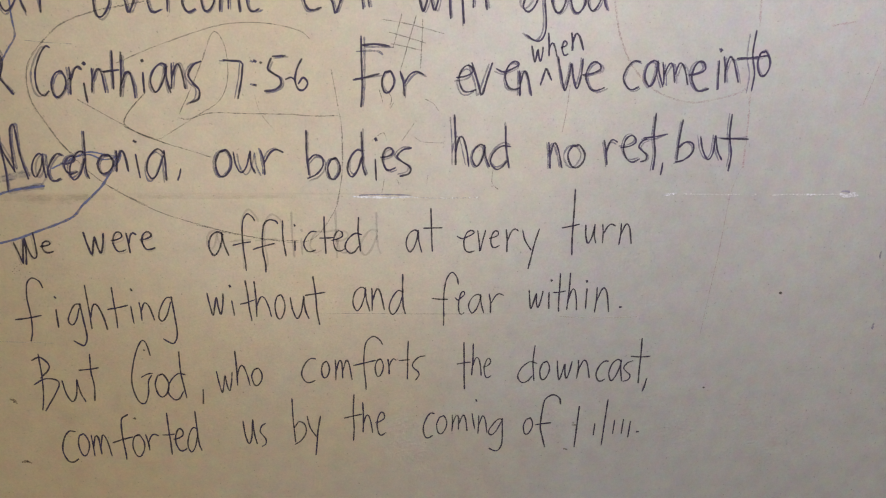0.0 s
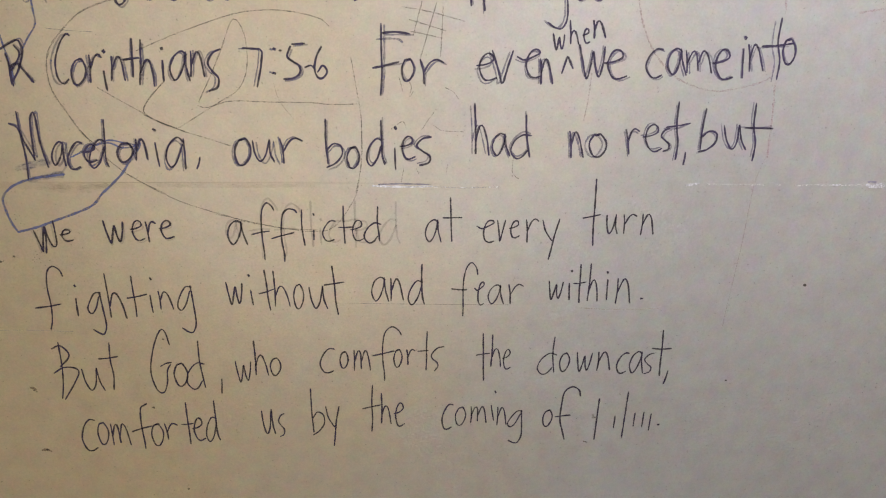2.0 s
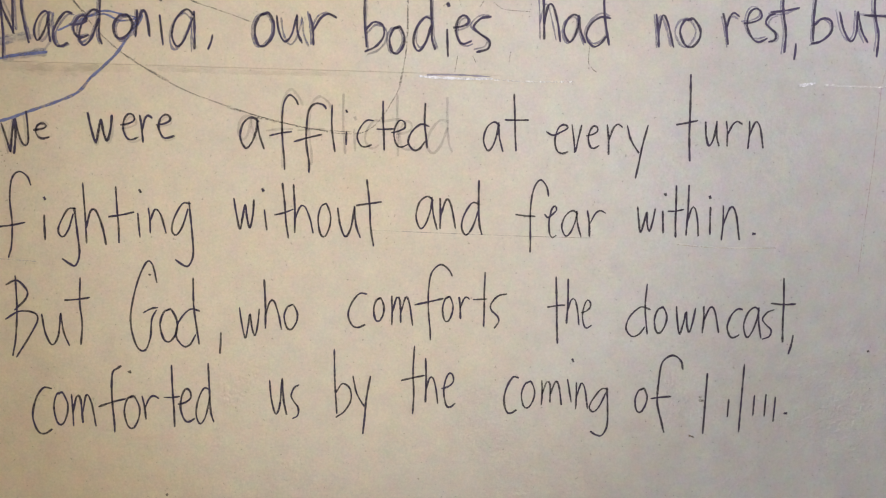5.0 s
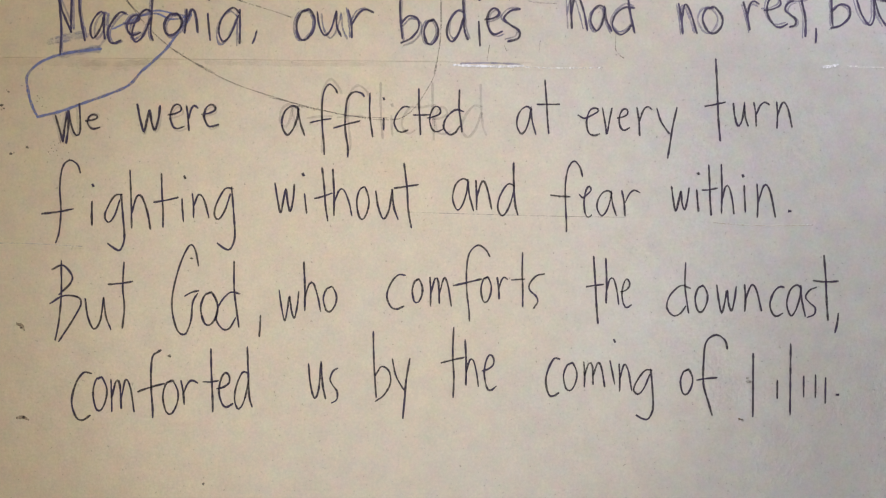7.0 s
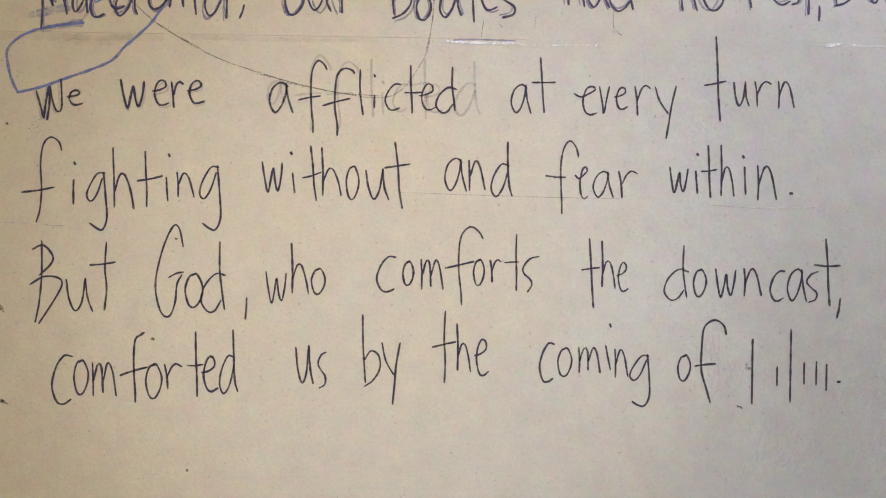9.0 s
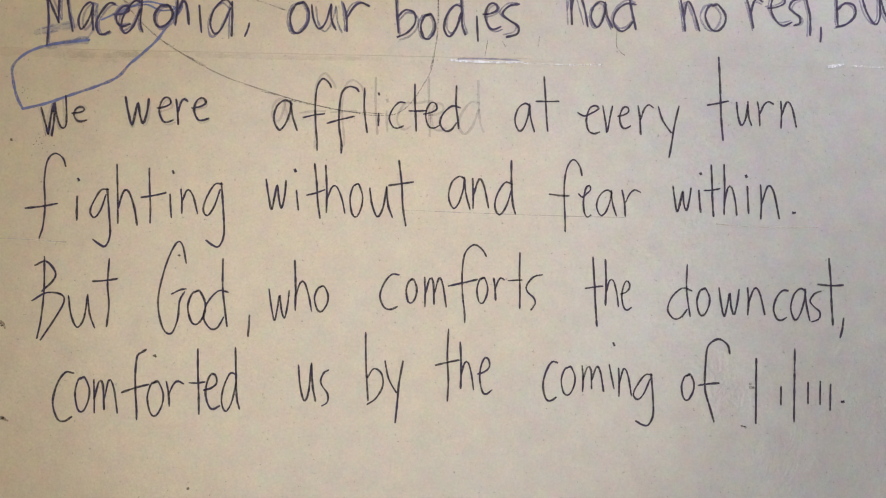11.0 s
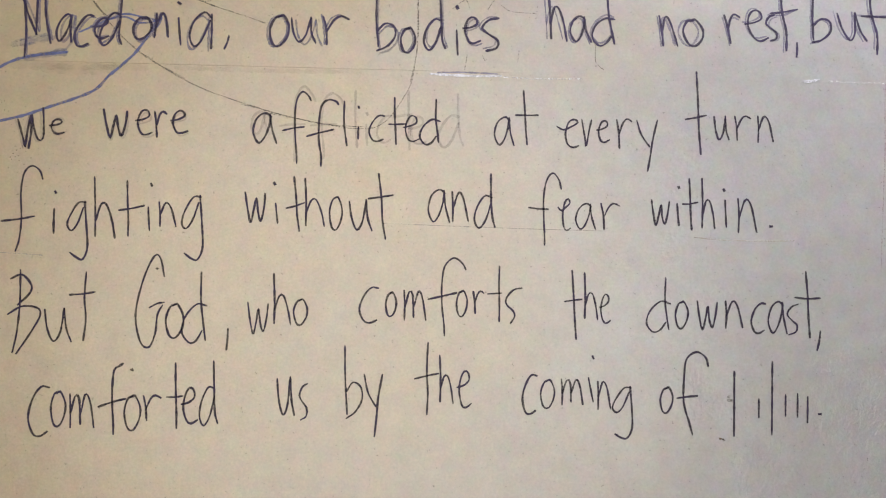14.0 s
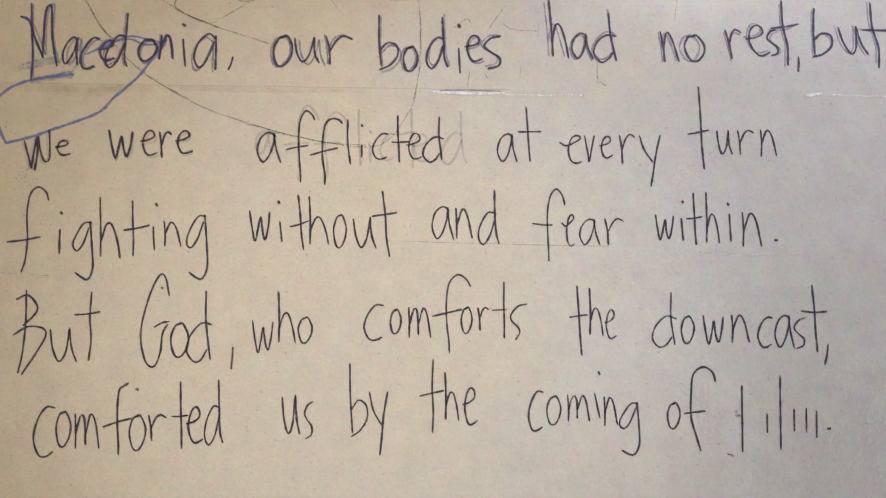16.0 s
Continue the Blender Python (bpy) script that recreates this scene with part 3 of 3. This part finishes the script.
word("comforts", "thin", "c -83.1 24.1 6.8 12.7 -0.2; o -74.0 26.6 3.8 8.4 -0.1; m -67.6 25.3 7.7 10.3 -0.1; f -58.9 19.6 13.1 27.5 -0.1 .37 .43 .465 .55 .76 .87; o -49.1 26.8 3.9 9.0 -0.0; r -43.1 27.8 3.8 8.0 0.0; t -37.9 24.8 4.9 20.1 0.1 .85 .83 .5 .5; s2 -32.0 24.3 6.2 12.7 0.1")
word("the", "thin", "t -10.4 19.1 6.3 24.1 0.4 .42 .67 .547 .595; h -3.5 26.1 5.0 16.7 0.3; e 2.0 24.8 4.1 10.2 0.2")
word("downcast", "thin", "d2 19.2 21.8 8.7 19.5 0.5; o 29.5 23.2 4.7 9.6 0.3; w 37.6 22.7 7.2 10.2 0.4; n 47.6 23.3 6.6 9.8 0.4; c 57.4 21.7 5.2 10.8 0.5; a 63.7 21.6 6.9 11.5 0.5; s 70.1 21.1 4.8 11.0 0.5; t 73.6 20.4 9.4 23.6 1.2 .44 .62 .6 .607; , 81.0 15.6 1.9 6.9 0.4")
word("comforted", "thin", "c -194.2 -14.8 7.2 16.9 -1.0; o -186.8 -11.3 5.0 11.5 -0.7; m -180.5 -12.1 8.0 11.3 -0.6; f -171.1 -14.1 9.2 23.8 -1.2 .5 .54 .39 .49 1.0 1.05; o -162.4 -12.8 5.6 11.7 -0.6; r -155.9 -9.6 5.9 8.5 -0.4; t -148.2 -12.3 5.4 22.1 -0.9 .55 .58 .48 .51; e -143.4 -10.6 5.6 12.0 -0.5; d -137.3 -11.2 6.2 22.0 -0.8")
word("us", "thin", "u -110.9 -7.9 6.0 13.2 -0.3; s -103.6 -9.2 3.4 12.2 -0.3")
word("by", "thin", "b -88.0 -8.6 6.3 24.7 -0.4; y -80.9 -14.8 6.3 20.9 -0.3")
word("the", "thin", "t -63.5 -7.2 8.3 24.7 -0.2 .57 .51 .5 .57; h -55.0 -3.4 4.9 16.6 -0.1; e -48.8 -4.9 5.1 12.4 -0.0")
word("coming", "thin", "c -25.7 -7.2 5.1 13.7 0.1; o -19.3 -4.9 5.0 9.6 0.1; m -12.0 -3.8 7.7 8.8 0.1; i -2.4 -2.8 1.9 15.8 0.3 .52 .1 1.0 .95; n 0.8 -5.5 4.8 9.8 0.2; g 6.2 -15.4 7.3 17.7 0.4")
word("of", "thin", "o 23.3 -6.5 4.6 8.8 0.3; f 29.4 -14.2 11.3 28.9 0.9 .23 .5 .44 .46 .67 .83")
word("bars", "thin", "| 49.4 -14.6 1.3 22.8 0.9; | 58.4 -8.3 1.1 6.6 0.3; | 62.8 -14.2 2.3 25.9 1.2; | 68.0 -7.7 1.5 7.4 0.3; | 72.3 -8.1 1.7 8.2 0.4; | 75.9 -10.0 1.7 9.2 0.5; . 80.6 -7.5 1.1 1.0 0.1")
scribble("crayon_loop", "closed blue crayon loop drawn below the word Macedonia", "blue", 1.0, "-157.3,131.4 -163.3,121.0 -168.5,115.3 -173.7,110.5 / -173.3,110.8 -178.9,105.0 -194.4,98.7 -202.1,95.8 -210.0,93.7 / -209.8,93.6 -212.3,98.6 -213.9,104.7 -214.2,108.8 -211.9,112.2 -207.7,115.1 -200.6,117.5 -188.0,119.3")
scribble("crayon_scribble", "short blue crayon scribbles under the capital M", "smear", 0.9, "-206.2,122.8 -200.9,124.5 -194.6,125.6 / -205.4,121.2 -199.1,122.3 / -202.6,116.3 -196.4,118.6 -187.8,119.5 / -201.7,117.2 -195.3,118.8 -191.1,119.7 / -195.5,117.5 -191.0,120.2 -188.0,119.2 / -189.6,119.2 -187.1,122.4 -185.3,127.3")
scribble("crayon_stroke", "blue crayon stroke behind the middle letters of Macedonia", "blue", 0.7, "-184.1,126.8 -176.5,130.6 -169.0,133.9 -162.8,133.1 -157.8,131.9 -163.0,130.8 -168.6,132.9 -175.4,131.5 / -157.2,131.7 -155.6,133.0 -156.9,129.8 -159.1,127.6")
scribble("crayon_line", "thin blue crayon line kinking down the wall", "blue", 0.75, "-192.4,200.7 -192.7,194.9 -192.6,188.0 -192.3,181.0 -195.5,175.9 -198.3,171.3 / -207.8,181.9 -206.8,178.1 -205.6,172.2 -204.6,167.3 -203.3,159.3")
scribble("pencil_circle", "large grey pencil circle drawn round the verse reference", "pencil", 0.42, "w0.62 -141.5,195.4 -151.1,193.3 -161.3,191.1 -173.6,186.3 -181.3,179.7 -187.6,171.9 -189.9,163.7 -188.7,154.3 -184.1,145.8 -178.9,137.2 -174.2,132.3 / w0.5 -179.8,138.6 -171.6,128.0 -163.4,120.5 -157.9,116.7 -146.7,110.7 / -161.9,119.5 -150.8,112.4 -138.4,106.4 -124.7,101.9 -111.8,98.0 -105.3,96.7 / w0.32 -126.5,101.8 -110.4,97.9 -97.3,95.1 -81.9,94.3 / -67.7,169.5 -65.7,157.7 -63.6,144.5 -63.2,128.7 / -63.5,141.6 -63.7,124.2 -66.0,111.3 / w0.34 -64.6,117.4 -65.5,112.0 -67.3,107.6 -72.8,98.8 -78.4,94.4 -85.8,93.7 -92.3,94.4 -105.3,96.7 -117.3,98.8")
scribble("pencil_doodle", "looping grey pencil triangle doodle on the cream wall", "pencil", 0.42, "-154.1,170.9 -138.3,177.8 -115.4,185.9 -102.0,187.9 -90.7,187.4 -80.4,185.0 -76.3,181.9 / -130.5,150.5 -125.1,161.3 -120.3,171.9 -115.0,183.9 -110.7,178.3 -110.1,165.7 -113.9,156.1 -123.7,149.5 -135.8,141.8 -140.2,139.6 -147.3,141.7 -153.0,146.0 -150.7,151.4 -144.4,158.4 / -153.1,144.9 -145.3,141.2 -137.1,137.9 -126.8,134.7 -118.4,131.9 / -170.8,156.0 -163.1,151.3 -153.3,145.5 / -131.1,148.9 -127.0,148.2 -117.3,150.9 -102.6,150.7 -81.2,150.6 / -83.5,150.4 -75.0,149.9 -65.2,150.2")
scribble("pencil_corner", "darker pencil corner where the doodle turns back", "pencil", 0.5, "-143.9,158.8 -150.1,152.0 -153.0,146.2 -147.3,141.9 -141.2,139.8 / -152.9,144.7 -145.3,141.2 -137.1,137.9")
scribble("pencil_grid", "small grey pencil grid of crossed strokes", "pencil", 0.45, "-38.7,192.5 -40.5,185.2 -42.1,178.8 / -32.7,192.1 -36.2,179.5 -39.0,169.3 / -30.0,190.6 -30.2,180.6 -30.6,170.5 / -46.9,190.2 -35.2,188.4 -20.7,184.8 / -43.7,185.1 -36.2,183.1 -28.7,180.9 / -43.1,180.4 -38.3,179.6 -30.8,178.0")
scribble("pencil_squiggle", "stray faint pencil squiggles between two lines of writing", "pencil", 0.32, "-47.9,161.7 -47.0,159.0 -46.2,155.7 / -44.6,161.2 -42.6,157.9 -43.2,153.5 -41.8,155.7 / -28.2,157.5 -24.8,155.7 -22.5,152.8 / -32.9,146.9 -35.6,143.0 -37.8,139.6 / -32.8,141.3 -28.9,139.1 -19.9,138.6 / -51.0,139.5 -46.1,142.9 -44.4,139.6 / 2.2,127.1 2.0,121.5 3.3,119.2 5.0,117.9 / -26.3,124.6 -26.9,119.5 / -39.9,122.2 -38.8,120.0 / -45.4,122.2 -46.3,116.5")
scribble("crayon_arc", "faint pink crayon arc under the words came into", "pink", 0.8, "50.2,199.9 52.1,191.6 54.4,184.2 60.0,173.5 69.0,164.2 78.7,159.3 89.4,157.3 99.8,158.9 109.9,161.9 113.1,164.1 / 113.9,201.3 114.8,190.6 / 114.8,160.8 115.8,145.9 116.2,128.2 / 147.4,191.2 157.6,193.0")
scribble("crayon_streak", "faint violet crayon streak on the wall", "pink", 0.5, "33.9,164.3 33.3,154.2 32.0,144.0 / w0.3 -99.6,158.4 -97.2,150.8 -90.6,142.1 / 168.0,157.0 170.2,166.0 172.6,176.0 / w0.4 115.6,128.0 112.2,115.5 110.5,89.0 108.5,67.0 106.7,46.0")
scribble("crayon_smear", "smeared blue crayon rubbed under the capital M", "smear", 2.3, "-206.8,121.6 -200.5,123.2 -192.5,124.6 / -202.5,116.6 -195.5,118.2 -188.6,119.2")
scribble("scuff", "white scuff of chipped paint along the board joint", "chip", 0.9, "-58.9,114.6 -50.7,114.3 -41.9,114.2 -32.9,114.5")
scribble("paint_chip", "small white paint chip on the board joint", "chip", 1.0, "80.6,115.2 83.6,115.5 86.4,116.2")
scribble("paint_chip", "white paint chip with a ragged edge on the joint", "chip", 1.5, "164.8,115.6 168.3,114.9 172.0,116.1 / w0.9 166.0,114.6 169.8,114.3 173.4,115.2 / w0.7 148.6,115.6 150.6,115.3 152.4,115.6")
scribble("scrape", "dotted white scrape along the board joint", "scrape", 0.6, "90.4,115.7 99.7,115.4 117.0,115.4 / 121.0,115.2 124.5,115.4 / 131.0,115.1 141.0,115.4 152.0,115.3 163.5,115.5 / -32.0,114.2 -19.8,113.8 -3.1,114.2")
# Slightly darker, browner band just below the left part of the joint.
scribble("joint_band", "soft brownish band along the board joint", "stain", 2.6, "-232.0,114.4 -200.0,114.1 -160.0,114.3 / w1.6 -150.0,114.6 -120.0,114.3 -84.0,114.6 / w3.6 -196.0,113.6 -182.0,113.2 -171.0,113.7")
# Blue-grey strokes just above the white scuff and the right-hand chip.
scribble("scuff_line", "dull blue-grey line on the board joint", "rub", 0.6, "-56.2,115.2 -46.3,115.5 -34.2,115.2 / w1.1 165.4,116.9 167.2,117.0 169.0,116.7")
scribble("paint_ridge", "pale raised paint ridge running across the wall", "ridge", 0.45, "w0.28 -75.4,59.5 -49.0,58.8 -20.1,58.2 4.5,57.9 / 37.3,56.0 48.1,55.2 62.5,55.0 74.5,55.3")
scribble("ink_tick", "short violet pen tick on the bare wall", "ghost", 0.9, "190.6,87.2 190.3,85.2 190.6,83.9 / 194.2,50.0 193.9,48.2 194.0,46.9")
scribble("scratch", "thin pale scratch in the cream paint", "ridge", 0.35, "-236.2,47.4 -214.2,47.7 -192.3,46.6 / -188.6,179.4 -180.0,178.6 -170.5,178.2")
spots("speck", "small dark specks of grime on the cream wall", "grime", 0.75, "112.2,16.8 -224.6,96.8 -222.0,96.8 -220.6,103.0 -222.9,98.0 -218.9,80.2 -213.2,82.6 -147.3,-37.3 45.5,-15.8 -212.7,17.5 -210.5,-13.8")
scribble("dirt_dash", "short brown dash of dirt on the wall", "dirt", 1.1, "-214.2,18.9 -212.5,18.4 -211.5,16.7 / -212.8,-14.1 -210.8,-13.8 -208.8,-14.7")
spots("speck", "round dark speck of dirt on the bare wall", "grime", 2.0, "143.8,66.5")
spots("smudge", "brown smudges of dirt beside the writing", "dirt", 1.1, "48.2,-0.9 49.2,-2.3 44.6,-15.6 45.9,-16.2 48.3,-2.2")
spots("speck", "small dark pen dots on the cream wall", "grime", 0.8, "-166.8,170.7 -96.4,171.9 -49.4,140.1 99.1,179.3 -160.2,7.5 -153.3,42.4")
spots("speck", "tiny dark grit specks on the cream wall", "grit", 0.36, "-210.3,101.6 -209.5,100.5 -208.5,101.0 -210.3,99.5 -203.4,83.4 -204.4,82.2 -203.7,81.1 -202.6,81.5 -202.1,84.1 -200.2,83.0 -204.9,80.1 -202.2,79.7 -198.3,80.7 -208.4,97.7 -226.5,94.2 -225.7,96.3 -224.2,96.0 -222.9,96.5 -223.9,94.0 -221.3,103.6 -205.4,80.9 -212.7,82.3 -217.8,80.5")
